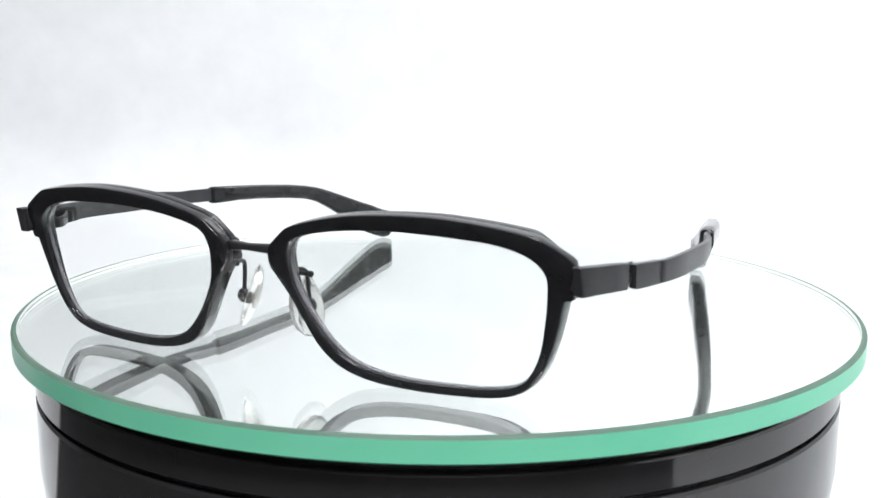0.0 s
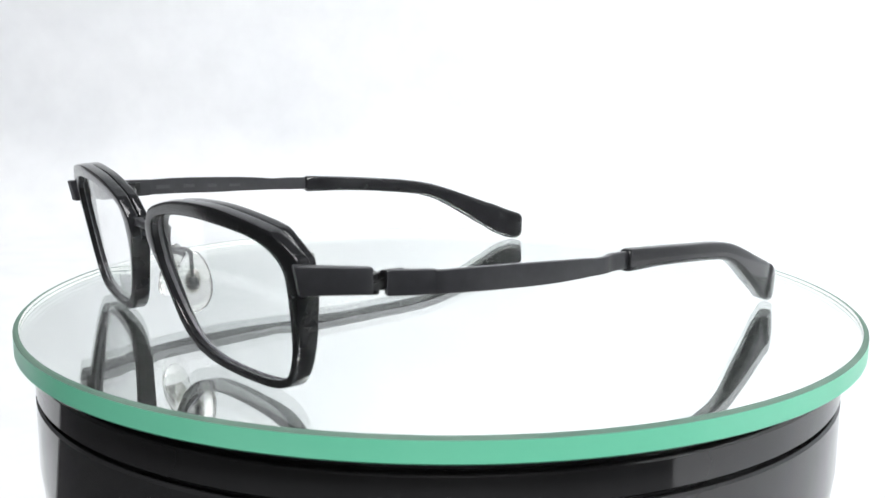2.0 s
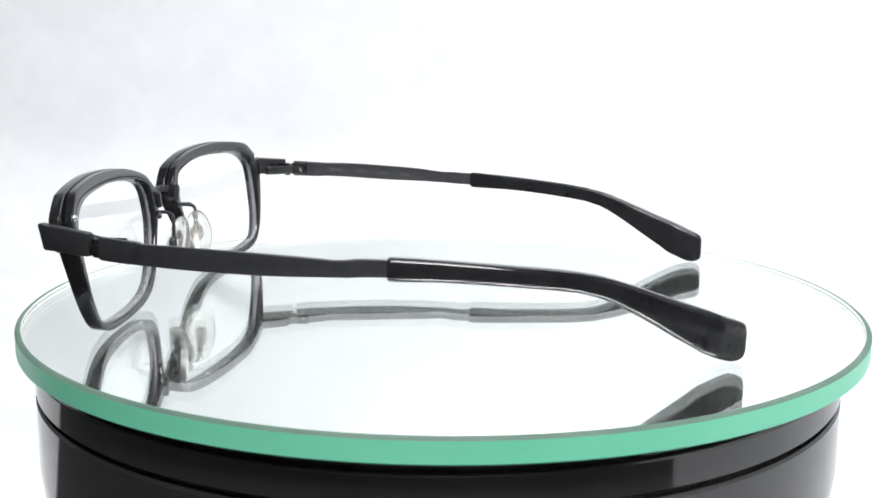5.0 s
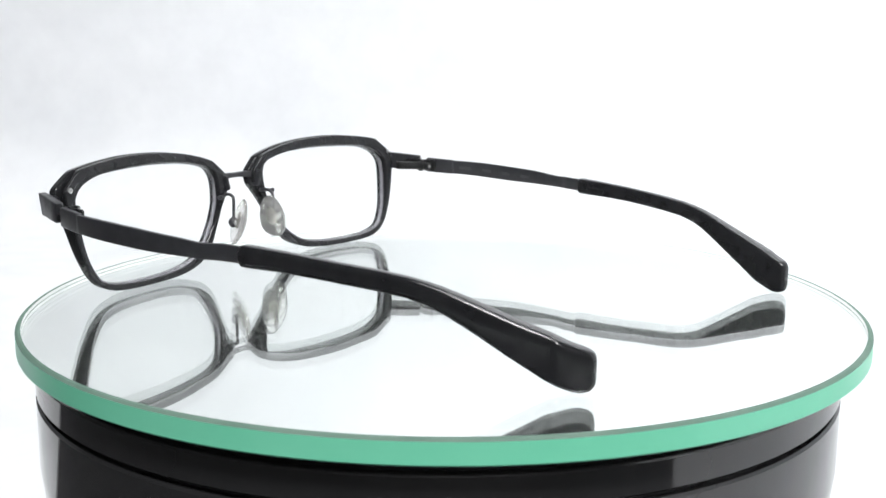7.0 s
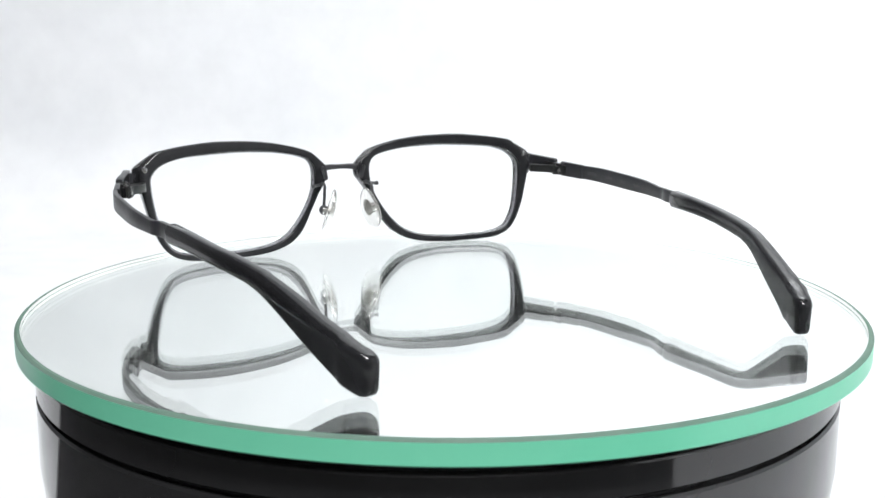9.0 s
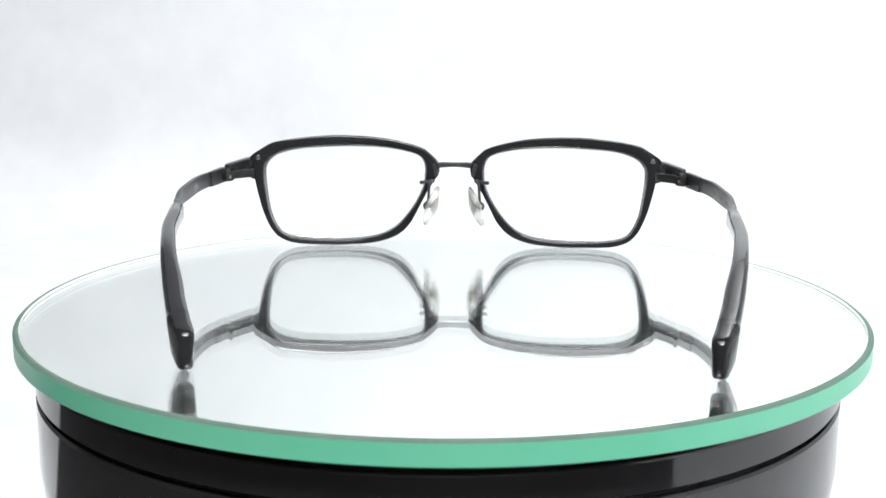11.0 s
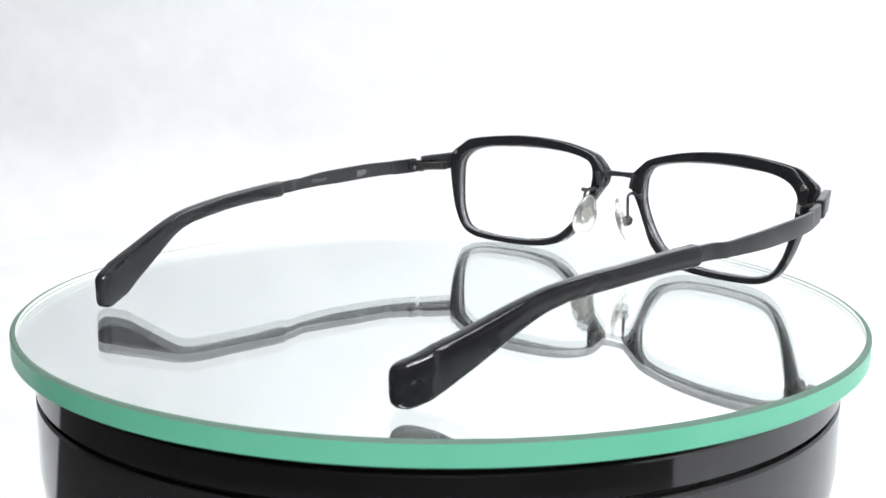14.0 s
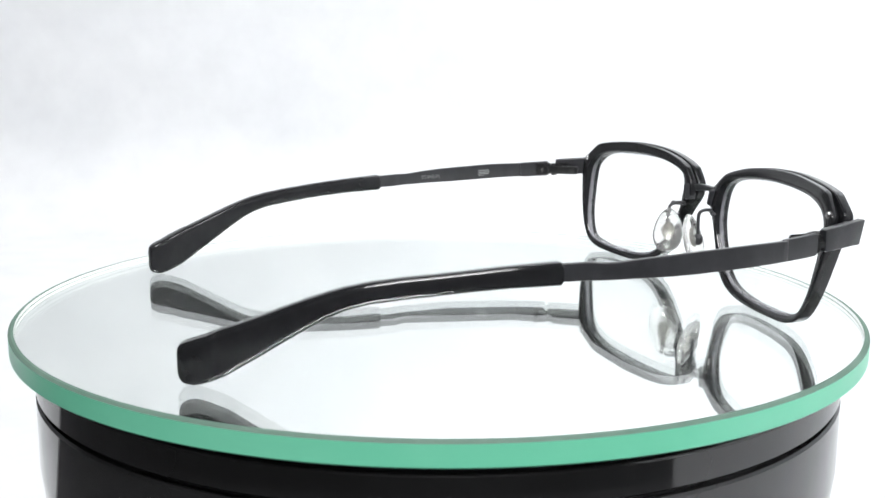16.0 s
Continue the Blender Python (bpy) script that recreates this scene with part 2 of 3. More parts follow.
def build_disc():
    """Mirror-backed glass plate: clear top, ground green edge with small bevels, silvered underside."""
    thing = tagged(new("glass_disc"), "round mirror-backed glass plate with a ground mint-green edge", "glass plate")
    n, bm, rb = 192, bmesh.new(), DISC_R - 0.0012
    rings = [[bm.verts.new((rb * math.cos(2 * math.pi * i / n), rb * math.sin(2 * math.pi * i / n), z)) for i in range(n)] for z in (0.0, -0.0004, -DISC_T + 0.0006, -DISC_T)]
    for i in range(n):
        for k, slot in enumerate((2, 1, 2)):
            bm.faces.new((rings[k][i], rings[k + 1][i], rings[k + 1][(i + 1) % n], rings[k][(i + 1) % n])).material_index = slot
    bm.faces.new(rings[0])
    body = part("glass_body", bm, (DISC_GLASS, FROST, BEVEL), thing, "clear float glass", smooth=25)
    body.visible_shadow = False
    # the ground band round the edge: top bevel, outer face, lower bevel, frosted inside
    prof = [(rb + 0.00003, -0.00002), (DISC_R - 0.0006, 0.0), (DISC_R, -0.0005), (DISC_R, -DISC_T + 0.0003), (DISC_R - 0.0003, -DISC_T), (rb + 0.00003, -DISC_T)]
    bm = bmesh.new()
    rings = [[bm.verts.new((r * math.cos(2 * math.pi * i / n), r * math.sin(2 * math.pi * i / n), z)) for i in range(n)] for r, z in prof]
    for k, slot in enumerate((2, 2, 0, 0, 0, 1)):
        a, b = rings[k], rings[(k + 1) % 6]
        for i in range(n):
            bm.faces.new((a[i], b[i], b[(i + 1) % n], a[(i + 1) % n])).material_index = slot
    part("ground_edge", bm, (EDGE, FROST, BEVEL), thing, "mint-green ground glass edge with a grey-green bevel", smooth=25)
    part("mirror_backing", lathe([(0.0, -DISC_T - 0.00001), (rb + 0.0003, -DISC_T - 0.00001), (rb + 0.0003, -DISC_T - 0.0002), (0.0, -DISC_T - 0.0002)], n), MIRROR, thing, "silvered mirror coating", smooth=25)
    # dust specks and lint on the glass
    bm, rng = bmesh.new(), random.Random(7)
    for _ in range(90):
        a, d, size = rng.uniform(0, 2 * math.pi), DISC_R * 0.97 * math.sqrt(rng.random()), rng.uniform(0.00004, 0.00015)
        long, turn = rng.choice((1.0, 1.3, 1.0, 3.5)), rng.uniform(0, math.pi)
        mid = Vector((d * math.cos(a), d * math.sin(a), 0.00002))
        ring = [mid + Vector((size * long * math.cos(q) * math.cos(turn) - size * math.sin(q) * math.sin(turn), size * long * math.cos(q) * math.sin(turn) + size * math.sin(q) * math.cos(turn), 0)) for q in (k * math.pi / 3 for k in range(6))]
        base = [bm.verts.new(p) for p in ring]
        tip = bm.verts.new(mid + Vector((0, 0, size * 0.7)))
        for k in range(6):
            bm.faces.new((base[k], base[(k + 1) % 6], tip))
    tagged(part("dust", bm, DUST, thing, "pale dust specks and lint"), kind="stuff")
    return thing


# ---------------------------------------------------------------- the glasses
LENS_X, LENS_Z = 33.0, 16.0
OUTER = [(5.0, 22.4), (5.3, 25.2), (6.2, 26.5), (8.9, 29.0), (10.1, 29.8), (14, 31.1), (21, 32.6), (29, 33.4), (39, 33.6), (48.6, 32.8), (54.4, 31.9), (55.7, 31.5),
         (56.6, 30.9), (60.5, 27.6), (61.2, 26.6), (61.2, 22.3), (59.6, 15), (58.1, 10), (55.9, 5.4), (52.9, 2.4), (47.9, 0.8), (40, 0.3), (31.6, 0.3), (24, 1.0), (18.0, 2.9),
         (13.8, 6.5), (10.7, 12), (8.2, 16.8), (6.2, 20)]
INNER = [(9.0, 22.3), (9.4, 25.4), (11.5, 27.7), (17.7, 29.3), (25, 30.1), (34, 30.35), (45.5, 29.8), (51, 29.0), (55.3, 27.4), (57.7, 24.9), (58.1, 22), (57.4, 15.9),
         (56.2, 10), (54.1, 5.6), (51.8, 3.6), (47.5, 2.5), (40, 2.0), (31, 2.1), (23.8, 3.1), (19.1, 5.0), (15.6, 8.1), (12.4, 12.4), (9.8, 17.5)]
RIM_N = 240


def polar(pts, n):
    """The contour as radii at n even angles round the lens's middle."""
    c = [(p.x - LENS_X, p.y - LENS_Z) for p in spline([(x, z) for x, z in pts], 600, True)]
    ang = np.array([math.atan2(z, x) % (2 * math.pi) for x, z in c])
    rad = np.array([math.hypot(x, z) for x, z in c])
    o = np.argsort(ang)
    return np.interp(np.linspace(0, 2 * math.pi, n, endpoint=False), ang[o], rad[o], period=2 * math.pi)


R_OUT, R_IN = polar(OUTER, RIM_N), polar(INNER, RIM_N)
ANG = np.linspace(0, 2 * math.pi, RIM_N, endpoint=False)


def front_y(x, z):
    """The curved and tilted front surface of the glasses, in mm."""
    return -76.0 + 0.0015 * x * x + 0.18 * (26 - z)


def depth(z):
    return lerp(z, (2, 15, 24, 33), (3.3, 4.1, 4.6, 4.7))


def is_brow(i):
    a = math.degrees(ANG[i])
    return 8.4 < a < 171.6


BROW_T = 2.45


def rim_ring(i, y0, y1, grow_out=0.0, grow_in=0.0, chamfer=0.45, side=1):
    """Cross-section of the rim at angle i, from depth y0 to y1 behind the front surface."""
    ca, sa = math.cos(ANG[i]), math.sin(ANG[i])
    ri, ro = R_IN[i] - grow_in, R_OUT[i] + grow_out
    w, h = ro - ri, y1 - y0
    out = []
    for u, v in rounded(w, h, chamfer, 3):
        r, d = (ri + ro) / 2 + u, (y0 + y1) / 2 + v
        r += 0.45 * max(0.0, (d - 2.2) / 2.5) * max(0.0, -u / (w / 2))
        x, z = LENS_X + r * ca, LENS_Z + r * sa
        lean = 0.14 * max(0.0, (z - 14) / 19) * (0.65 + 0.35 * u / (w / 2))
        out.append(mm(side * x, front_y(x, z) + d, z + lean * (d - 5.0)))
    return out


def build_rims(glasses, side):
    rings = []
    for i in range(RIM_N):
        z = LENS_Z + R_OUT[i] * math.sin(ANG[i])
        a = math.degrees(ANG[i])
        f = lerp(a, (9.8, 11.8, 168.0, 170.0), (0.0, 1.0, 1.0, 0.0))
        rings.append(rim_ring(i, f * (BROW_T + 0.25), depth(z), chamfer=0.4, side=side))
    rim = part("rim", loft(rings, closed=True), ACETATE, glasses)
    rings = []
    ids = [i for i in range(RIM_N) if is_brow(i)]
    for k, i in enumerate(ids):
        a = math.degrees(ANG[i])
        grow = lerp(a, (9, 22, 36, 140, 160, 170), (1.7, 1.6, 0.3, 0.3, 0.3, 0.15))
        e = min(k, len(ids) - 1 - k)
        t = 0.0 if e else 0.15
        rings.append(rim_ring(i, -0.012, BROW_T - t, grow - t, 0.02, 0.4, side))
    part("brow_bar", loft(rings), ACETATE, glasses, "thick glossy black brow piece with a groove behind it")
    # the lens: two curved skins, joined at the edge
    bm, skins = bmesh.new(), []
    for off in (1.4, 2.9):
        rows = [[bm.verts.new(mm(side * (LENS_X + s * R * math.cos(a)), front_y(LENS_X + s * R * math.cos(a), LENS_Z + s * R * math.sin(a)) + off,
                                 LENS_Z + s * R * math.sin(a))) for R, a in zip(R_IN + 0.15, ANG)] for s in (1.0, 0.75, 0.5, 0.25)]
        mid = bm.verts.new(mm(side * LENS_X, front_y(LENS_X, LENS_Z) + off, LENS_Z))
        for p, q in zip(rows, rows[1:]):
            for i in range(RIM_N):
                bm.faces.new((p[i], p[(i + 1) % RIM_N], q[(i + 1) % RIM_N], q[i]))
        for i in range(RIM_N):
            bm.faces.new((rows[-1][i], rows[-1][(i + 1) % RIM_N], mid))
        skins.append(rows[0])
    for i in range(RIM_N):
        bm.faces.new((skins[0][i], skins[0][(i + 1) % RIM_N], skins[1][(i + 1) % RIM_N], skins[1][i]))
    lens = part("lens", bm, LENS, glasses, "clear demo lens")
    lens.visible_shadow = False
    # the polished bevel of the lens where it sits in the rim
    rings = []
    for R, a in zip(R_IN, ANG):
        ring = []
        for s, off in ((0.25, 1.25), (-0.05, 1.3), (-0.22, 1.55), (-0.22, 2.6), (-0.05, 3.0), (0.35, 3.05)):
            x, z = LENS_X + (R + s) * math.cos(a), LENS_Z + (R + s) * math.sin(a)
            ring.append(mm(side * x, front_y(x, z) + off, z))
        rings.append(ring)
    bevel = part("lens_bevel", loft(rings, closed=True), LENS_EDGE, lens, "pale polished lens edge")
    bevel.visible_shadow = False
    # rivet on the back by the hinge
    x, z = 59.8, 27.0
    bm = lathe([(0.0, -0.0008), (0.00075, -0.0008), (0.00078, 0.0001), (0.00066, 0.00032), (0.00040, 0.00038), (0.00036, 0.00025), (0.0, 0.00025)], 20)
    bmesh.ops.transform(bm, matrix=Matrix.Translation(mm(side * x, front_y(x, z) + depth(z) + 0.05, z)) @ Matrix.Rotation(radians(-90), 4, "X"), verts=bm.verts)
    part("rivet", bm, STEEL, rim, "small bright steel rivet")


# the temple's plan, before each arm's own lean: distance back, outer side, top, bottom, thickness
ARM_Y = (-71, -65, -58, -50, -40, -20, 0, 20, 40, 52, 61, 70)
ARM_X = (64.3, 67.0, 69.3, 71.4, 73.0, 73.0, 69.8, 66.9, 62.0, 58.4, 55.3, 52.4)
SPLAY = {1: -0.026, -1: 0.026}


def arm_x(y, side):
    x = lerp(y, ARM_Y, ARM_X)
    x = (lerp(y - 3, ARM_Y, ARM_X) + x + lerp(y + 3, ARM_Y, ARM_X)) / 3
    return x + SPLAY[side] * max(0.0, y + 58)


def arm_ring(y, top, bottom, thick, r, side, inset=0.0, k=3, skew=0.0, taper=0.0, camber=0.0):
    d = (arm_x(y + 0.5, side) - arm_x(y - 0.5, side))
    nx, ny = 1 / math.hypot(1, d), -d / math.hypot(1, d)
    cx, cz = arm_x(y, side), (top + bottom) / 2
    out = []
    for u, v in rounded(thick, top - bottom, r, k):
        o = u * (1 - taper * (0.5 - v / (top - bottom))) - thick / 2 - inset
        v -= math.copysign(camber * (2 * u / thick) ** 2, v)
        out.append(mm(side * (cx + nx * o), y + ny * o + skew * v, cz + v))
    return out


def build_temple(glasses, side):
    # end piece: a plate that wraps from the front round to the hinge
    ys = [(-71.2, 26.5, 21.5), (-70.9, 26.65, 21.35), (-67, 26.3, 21.3), (-63, 26.0, 21.2), (-59.8, 25.75, 21.1), (-59.3, 25.6, 21.25)]
    end = part("end_piece", loft([arm_ring(y, t, b, 2.0 if 0 < i < 5 else 1.5, 0.3, side, 0.0 if 0 < i < 5 else 0.25, skew=(-0.2, -0.2, -0.08, 0, 0, 0)[i]) for i, (y, t, b) in enumerate(ys)]), MATTE_METAL, glasses,
               "matte black metal end piece")
    bm = block(side * 0.0632, -0.0688, 0.0240, 0.0030, 0.0026, 0.0042, 0.0004, Matrix.Rotation(radians(-side * 25), 4, "Z"))
    part("end_piece_lug", bm, MATTE_METAL, end)
    # the arm: flat metal strip with a raised first block
    ys = [(-57.0, 25.0, 20.85), (-56.6, 25.15, 20.6), (-52, 24.85, 20.4), (-48.9, 24.7, 20.3), (-48.2, 24.6, 20.3)]
    part("arm_block", loft([arm_ring(y, t, b, 1.4, 0.25, side, 0.3) for y, t, b in ys]), MATTE_METAL, glasses, "satin black metal block by the hinge")
    ys = [(-48.7, 24.5, 20.4), (-41, 24.4, 20.08), (-36, 24.22, 19.85), (-31, 23.95, 19.6), (-26, 23.68, 19.4), (-21, 23.38, 19.32), (-16, 23.0, 19.24), (-10.5, 22.4, 19.12), (-8.4, 22.38, 19.06), (-6.4, 22.52, 19.0), (-1.4, 22.32, 18.88), (4, 22.0, 18.7)]
    fine = [-48.7, -48.5] + list(np.linspace(-48.1, 4, 44))
    ys = [(y, lerp(y, [q[0] for q in ys], [q[1] for q in ys]), lerp(y, [q[0] for q in ys], [q[2] for q in ys])) for y in fine]
    strip = part("arm", loft([arm_ring(y, t, b, 1.15, 0.2, side, lerp(y, (-48.7, -48.1, -8, -5.5), (0.42, 0.0, 0.0, 0.75))) for y, t, b in ys]), MATTE_METAL, glasses, "slim matte black metal temple arm")
    # acetate tip
    ys = [(-0.75, 22.2, 18.6, 2.4), (-0.5, 22.6, 18.2, 3.0), (0.0, 22.75, 18.1, 3.2), (9, 22.15, 17.9, 3.2), (16, 21.6, 17.5, 3.2), (22, 21.05, 17.0, 3.2), (29, 20.4, 16.3, 3.3),
          (35, 19.6, 15.5, 3.4), (39, 18.8, 14.4, 3.5), (42, 17.95, 13.1, 3.6), (46, 16.55, 10.9, 3.9), (50, 15.0, 8.5, 4.2), (54, 13.4, 6.0, 4.2), (57, 12.25, 4.25, 4.3)]
    rings = [arm_ring(y, t, b, w, lerp(y, (30, 57), (0.9, 1.1)), side, k=4, skew=0.13 * max(0.0, min(1.0, (y - 42) / 18)), taper=lerp(y, (44, 60), (0.0, 0.22)), camber=0.3) for y, t, b, w in ys]
    # a hollow sweep on the outer face, then the flared blunt end
    for y, t, b, w, inset, skew, r in ((58.4, 11.75, 3.4, 4.3, 0.05, 0.13, 1.0), (59.6, 11.3, 2.65, 4.2, 0.16, 0.13, 1.0), (60.4, 11.0, 2.15, 4.2, 0.24, 0.12, 1.0), (60.9, 10.8, 1.9, 4.25, 0.24, 0.12, 0.9),
                                       (61.3, 10.6, 1.75, 4.4, 0.08, 0.11, 1.0), (61.7, 10.45, 1.6, 4.6, -0.12, 0.11, 1.0), (62.3, 10.2, 1.3, 4.7, -0.18, 0.10, 1.1),
                                       (63.4, 9.75, 0.85, 4.65, 0.0, 0.08, 1.2), (65.0, 9.2, 0.3, 4.4, 0.36, 0.05, 1.2), (66.1, 8.85, 0.15, 4.1, 0.66, 0.03, 0.8), (67.0, 8.5, 0.3, 3.75, 0.95, 0.01, 0.8),
                                       (67.7, 8.1, 0.65, 3.25, 1.28, 0.0, 0.8), (68.2, 7.6, 1.2, 2.6, 1.70, 0.0, 0.8), (68.5, 6.95, 2.0, 1.6, 2.25, 0.0, 0.6)):
        rings.append(arm_ring(y, t, b, w, r, side, inset=inset, k=4, skew=skew, taper=0.22, camber=0.3))
    part("temple_tip", loft(rings), ACETATE, glasses, "glossy black acetate temple tip with a slanted end")
    # hinge on the inside
    ax = arm_x(-60, side)
    hinge = part("hinge", block(side * (ax - 2.7) * 0.001, -0.0615, 0.0232, 0.0011, 0.0085, 0.0030, 0.0003), HINGE_METAL, glasses, "gunmetal hinge with a looped strip")
    # a strip bent into a U that lies behind the end piece
    bend = spline([(67.6, -57.4), (65.6, -59.6), (63.6, -62.0), (62.0, -63.4), (60.9, -63.2), (60.7, -61.9), (61.9, -60.0), (63.9, -57.6), (65.9, -55.6)], 40)
    rings = []
    for i, p in enumerate(bend):
        d = (bend[min(i + 1, 39)] - bend[max(i - 1, 0)]).normalized()
        low = 21.45 + 0.25 * i / 39
        rings.append([mm(side * (p.x - d.y * u), p.y + d.x * u, low + 1.2 + v) for u, v in rounded(0.55, 2.4, 0.2, 2)])
    part("hinge_loop", loft(rings), HINGE_METAL, hinge, "gunmetal strip bent into a loop")
    bm = lathe([(0.0, -0.0019), (0.0007, -0.0019), (0.0009, -0.0017), (0.0009, 0.0017), (0.0007, 0.0019), (0.0, 0.0019)], 20)
    bmesh.ops.translate(bm, vec=mm(side * (ax - 1.5), -58.2, 22.7), verts=bm.verts)
    part("hinge_barrel", bm, HINGE_METAL, hinge)
    part("hinge_pin", block(side * (ax - 0.75) * 0.001, -0.0581, 0.0226, 0.0013, 0.0032, 0.0018, 0.0003), HINGE_METAL, hinge)
    turn = Matrix.Rotation(radians(-side * 38), 4, "Z")
    part("hinge_knuckle", block(side * 0.0667, -0.0550, 0.0226, 0.0030, 0.0026, 0.0027, 0.0003, turn), HINGE_METAL, hinge)
    part("hinge_screw", block(side * 0.0660, -0.0539, 0.0226, 0.0011, 0.0009, 0.0011, 0.0002, turn), STEEL, hinge, "small bright steel screw end")
    part("hinge_plate", block(side * (ax - 1.9) * 0.001, -0.0545, 0.0230, 0.0011, 0.0050, 0.0034, 0.0003), HINGE_METAL, hinge)
    return strip


def build_bridge(glasses):
    path = spline([(-6.5, -71.8, 23.6), (-5.4, -73.0, 24.3), (-3.8, -73.9, 24.55), (0, -74.2, 24.6), (3.8, -73.9, 24.55), (5.4, -73.0, 24.3), (6.5, -71.8, 23.6)], 25)
    rings = []
    for p in path:
        h = 1.3 + 0.10 * abs(p.x)
        rings.append([mm(p.x, p.y + u, p.z + v) for u, v in rounded(1.7, h, 0.35)])
    bridge = part("bridge", loft(rings), MATTE_METAL, glasses, "thin matte black metal bridge")
    for side in (1, -1):
        bm = block(side * 0.0060, -0.0714, 0.0232, 0.0013, 0.0030, 0.0042, 0.0003, Matrix.Rotation(radians(side * 14), 4, "Y"))
        part("bridge_plate", bm, MATTE_METAL, bridge)


def build_nose_pad(glasses, side):
    arm = tube([mm(side * 6.9, -70.4, 20.1), mm(side * 7.0, -69.2, 20.2), mm(side * 7.15, -67.9, 20.15), mm(side * 7.35, -66.8, 19.7), mm(side * 7.55, -66.35, 18.8),
                mm(side * 7.7, -66.25, 16.5), mm(side * 7.9, -66.2, 13.6)], 0.00045, 44, 8)
    pad_arm = part("pad_arm", arm, MATTE_METAL, glasses, "bent black wire pad arm")
    # the welded stub that carries the wire, with a knobbed end
    bm = tube([mm(side * 6.2, -70.3, 20.0), mm(side * 8.2, -69.6, 19.8), mm(side * 10.0, -68.9, 19.6)], 0.00048, 12, 8)
    part("pad_stub", bm, MATTE_METAL, pad_arm)
    bm = bmesh.new()
    bmesh.ops.create_uvsphere(bm, u_segments=12, v_segments=8, radius=0.00068)
    bmesh.ops.translate(bm, vec=mm(side * 10.1, -68.9, 19.65), verts=bm.verts)
    part("stub_knob", bm, MATTE_METAL, pad_arm)
    bm = bmesh.new()
    bmesh.ops.create_uvsphere(bm, u_segments=20, v_segments=12, radius=0.00150)
    bmesh.ops.scale(bm, vec=(0.95, 0.82, 1.0), verts=bm.verts)
    bmesh.ops.translate(bm, vec=mm(side * 8.0, -66.2, 12.8), verts=bm.verts)
    part("pad_box", bm, MATTE_METAL, pad_arm, "round black pad box")
    for way in (1, -1):
        bm = lathe([(0.0, -0.0004), (0.00085, -0.0004), (0.00085, 0.0), (0.0006, 0.0002), (0.0, 0.00022)], 16)
        bmesh.ops.transform(bm, matrix=Matrix.Translation(mm(side * 8.0, -66.2 + way * 1.12, 12.8)) @ Matrix.Rotation(radians(-way * 90), 4, "X"), verts=bm.verts)
        part("pad_screw", bm, STEEL, pad_arm, "tiny bright screw head")
    # a short post from the box into the pad
    bm = tube([mm(side * 7.6, -66.1, 12.8), mm(side * 6.9, -65.8, 12.8), mm(side * 6.2, -65.6, 12.8)], 0.0006, 6, 8)
    part("pad_post", bm, PAD_PLATE, pad_arm)
    # the pad: a soft teardrop, leaning outwards at its foot and turned backwards
    m = Matrix.Translation(mm(side * 6.0, -65.4, 12.6)) @ Matrix.Rotation(radians(-side * 24), 4, "Z") @ Matrix.Rotation(radians(-side * 17), 4, "Y")
    bm = bmesh.new()
    bmesh.ops.create_uvsphere(bm, u_segments=28, v_segments=18, radius=1.0)
    for v in bm.verts:
        w = 3.9 * (1.0 - 0.2 * v.co.z)
        # hollowed on the side of the frame, fuller towards the nose
        x = 1.25 * v.co.x + side * 0.7 * (v.co.y ** 2 + v.co.z ** 2)
        v.co = Vector((x, w * v.co.y, 6.5 * v.co.z)) * 0.001
    bmesh.ops.transform(bm, matrix=m, verts=bm.verts)
    pad = part("nose_pad", bm, SILICONE, glasses, "clear soft silicone nose pad")
    pad.visible_shadow = False
    bm = bmesh.new()
    bmesh.ops.create_uvsphere(bm, u_segments=20, v_segments=10, radius=1.0)
    bmesh.ops.scale(bm, vec=mm(0.4, 1.6, 2.6), verts=bm.verts)
    bmesh.ops.transform(bm, matrix=m @ Matrix.Translation(mm(side * 0.25, 0, 0.3)), verts=bm.verts)
    part("pad_core", bm, PAD_PLATE, pad, "small metal plate inside the pad")


def on_inner_face(y, v, lift, side):
    """A point on the arm's inner face, v mm above its middle line and lift mm proud of it."""
    d = arm_x(y + 0.5, side) - arm_x(y - 0.5, side)
    nx, ny = 1 / math.hypot(1, d), -d / math.hypot(1, d)
    o = -(1.15 + lift)
    mid = (lerp(y, (-49, -35, -21, -8), (24.7, 24.2, 23.15, 22.35)) + lerp(y, (-49, -35, -21, -8), (20.3, 19.5, 19.05, 19.25))) / 2
    return mm(side * (arm_x(y, side) + nx * o), y + ny * o, mid + v)


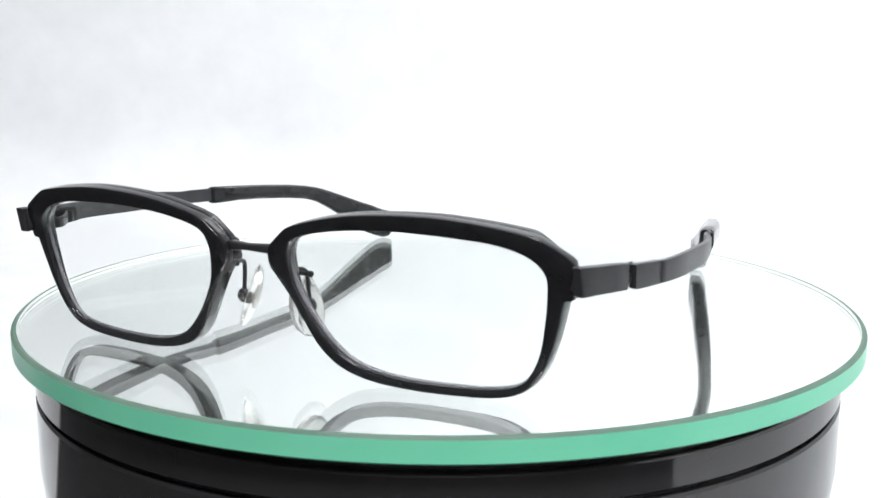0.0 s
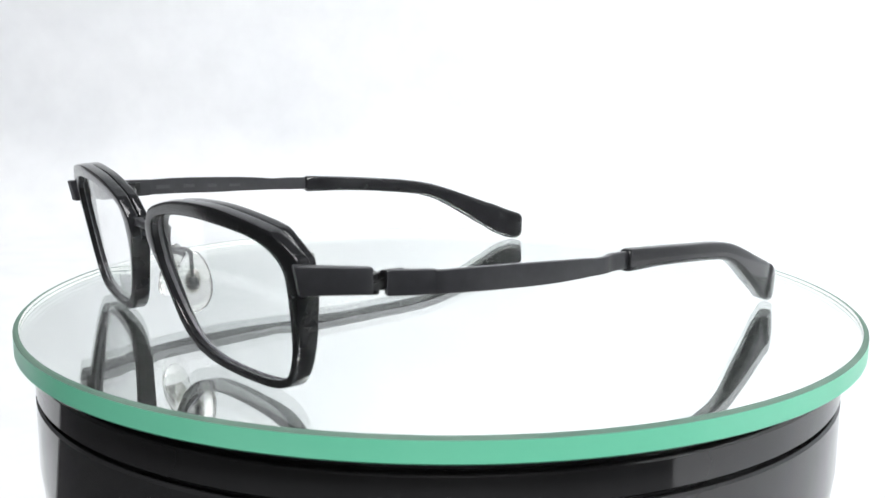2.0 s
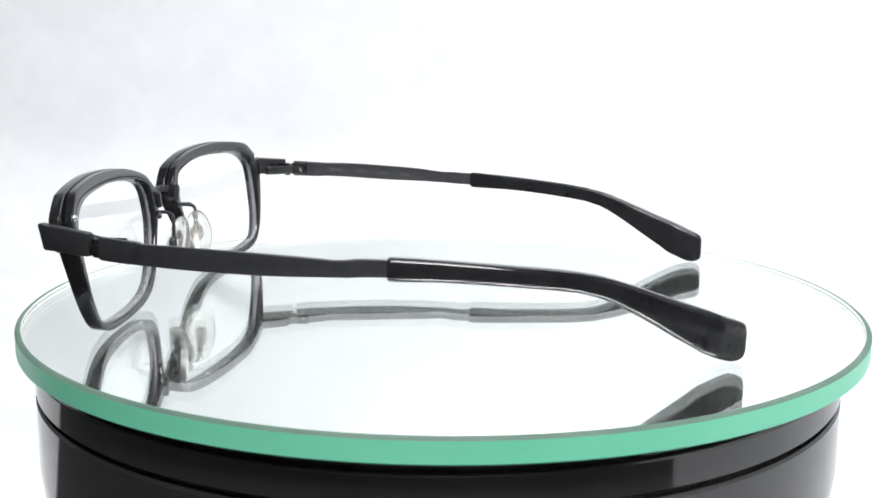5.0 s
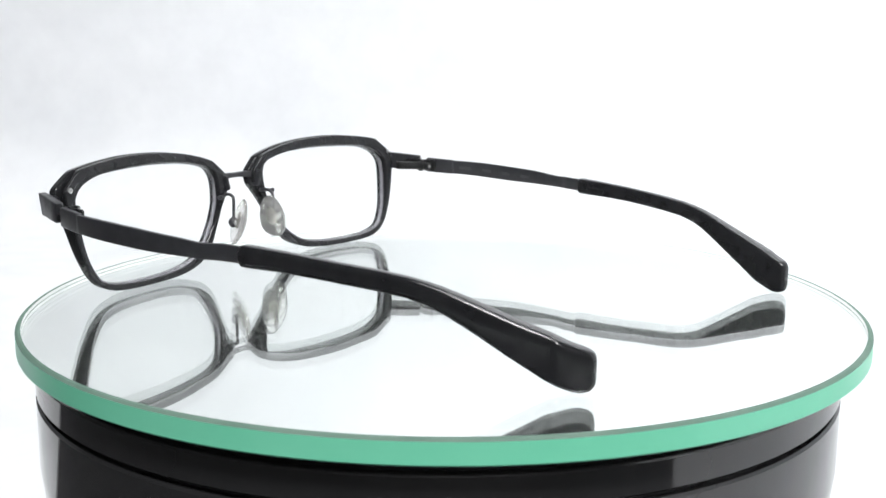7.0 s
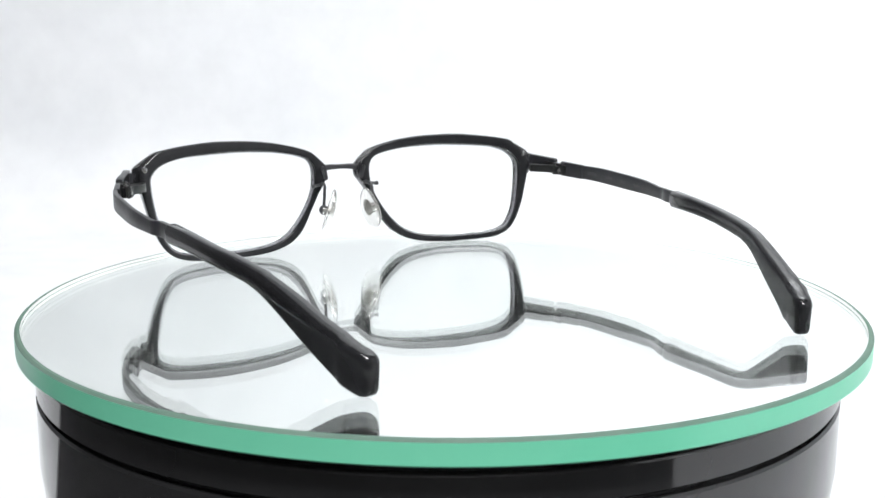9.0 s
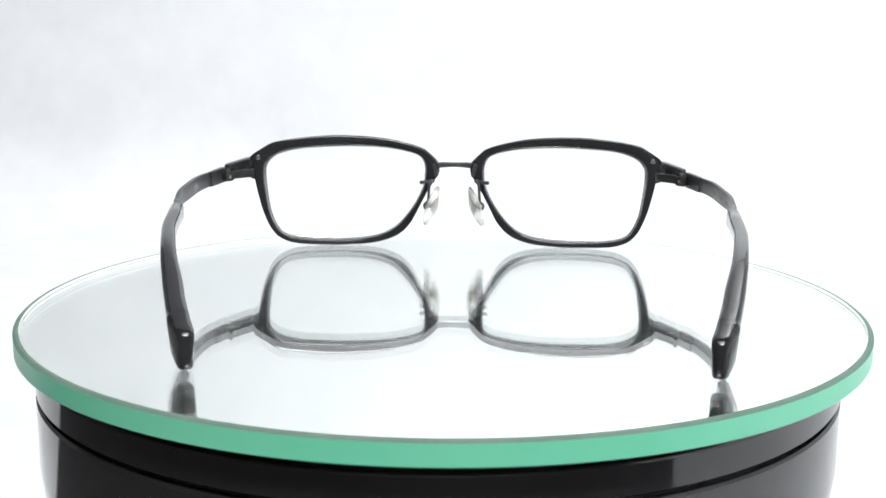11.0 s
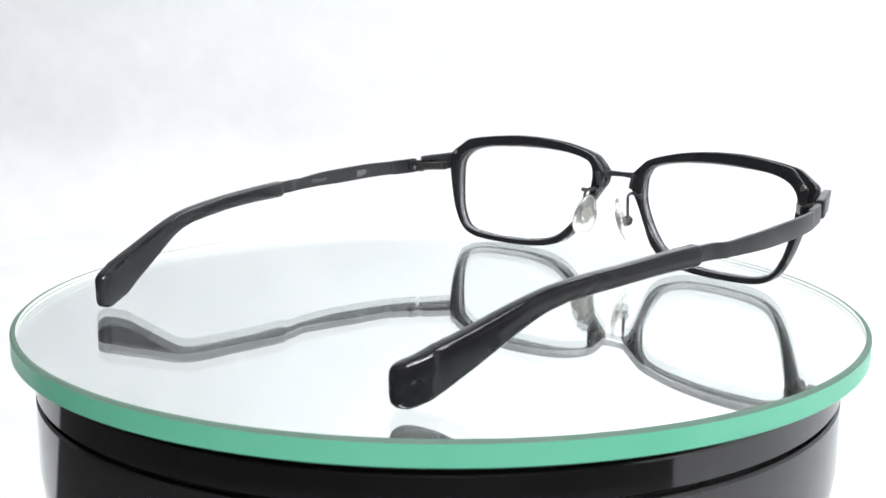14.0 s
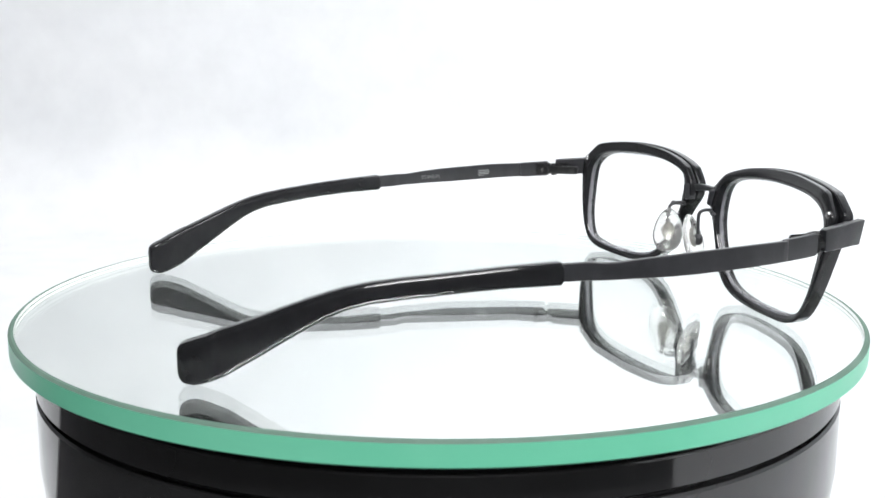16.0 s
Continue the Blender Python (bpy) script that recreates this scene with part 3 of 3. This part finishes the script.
def build_marks(strip, side):
    """Printing on the inside of the arm."""
    if side == 1:
        cu = bpy.data.curves.new("lettering", "FONT")
        cu.body, cu.size, cu.align_x, cu.align_y, cu.extrude = "TITANIUM", 1.55, "CENTER", "CENTER", 0.01
        tmp = bpy.data.objects.new("lettering", cu)
        me = bpy.data.meshes.new_from_object(tmp)
        me.name = "lettering"
        for v in me.vertices:
            v.co = on_inner_face(-18.0 - v.co.x * 0.92, v.co.y, 0.03 + v.co.z, side)
        me.materials.append(PRINT)
        bpy.data.objects.remove(tmp)
        new("lettering", me).parent = strip
    bars = [(-36.0, 0.55, 3.6, 0.35), (-36.1, 0.0, 3.8, 0.4), (-35.9, -0.5, 3.6, 0.35), (-35.2, -1.0, 1.8, 0.25)] if side == 1 else \
        [(-44, 0.0, 4.2, 1.0), (-36, 0.0, 3.4, 0.9), (-29, 0.0, 2.6, 0.9), (-22, 0.0, 3.4, 0.8)]
    for y, v, w, h in bars:
        rings = []
        for q in range(5):
            yy = y - w / 2 + w * q / 4
            rings.append([on_inner_face(yy, v + e * h / 2, l, side) for e, l in ((-1, 0.0), (1, 0.0), (1, 0.03), (-1, 0.03))])
        part("print_bar", loft(rings), PRINT if side == 1 else PRINT_DIM, strip)


def build_glasses():
    glasses = tagged(new("eyeglasses"), "open black rectangular eyeglasses with slim metal arms on mirrored glass", "eyeglasses")
    for side in (1, -1):
        build_rims(glasses, side)
        build_marks(build_temple(glasses, side), side)
        build_nose_pad(glasses, side)
    build_bridge(glasses)
    for ob in glasses.children_recursive:
        if ob.parent == glasses:
            ob.location.x = -0.0012
    return glasses


build_backdrop()
build_room()
drum = build_drum()
disc = build_disc()
glasses = build_glasses()


def motions():
    """The plate and the glasses turn together at an even pace."""
    times = [i * 0.5 for i in range(33)]
    walk(disc, [(t, pose(*(Matrix.Rotation(radians(SPIN * t), 3, "Z") @ DISC_OFF), 0, 0, SPIN * t)) for t in times])
    walk(glasses, [(t, pose(0, 0, 0.0, 0, 0, START + SPIN * t)) for t in times])


motions()
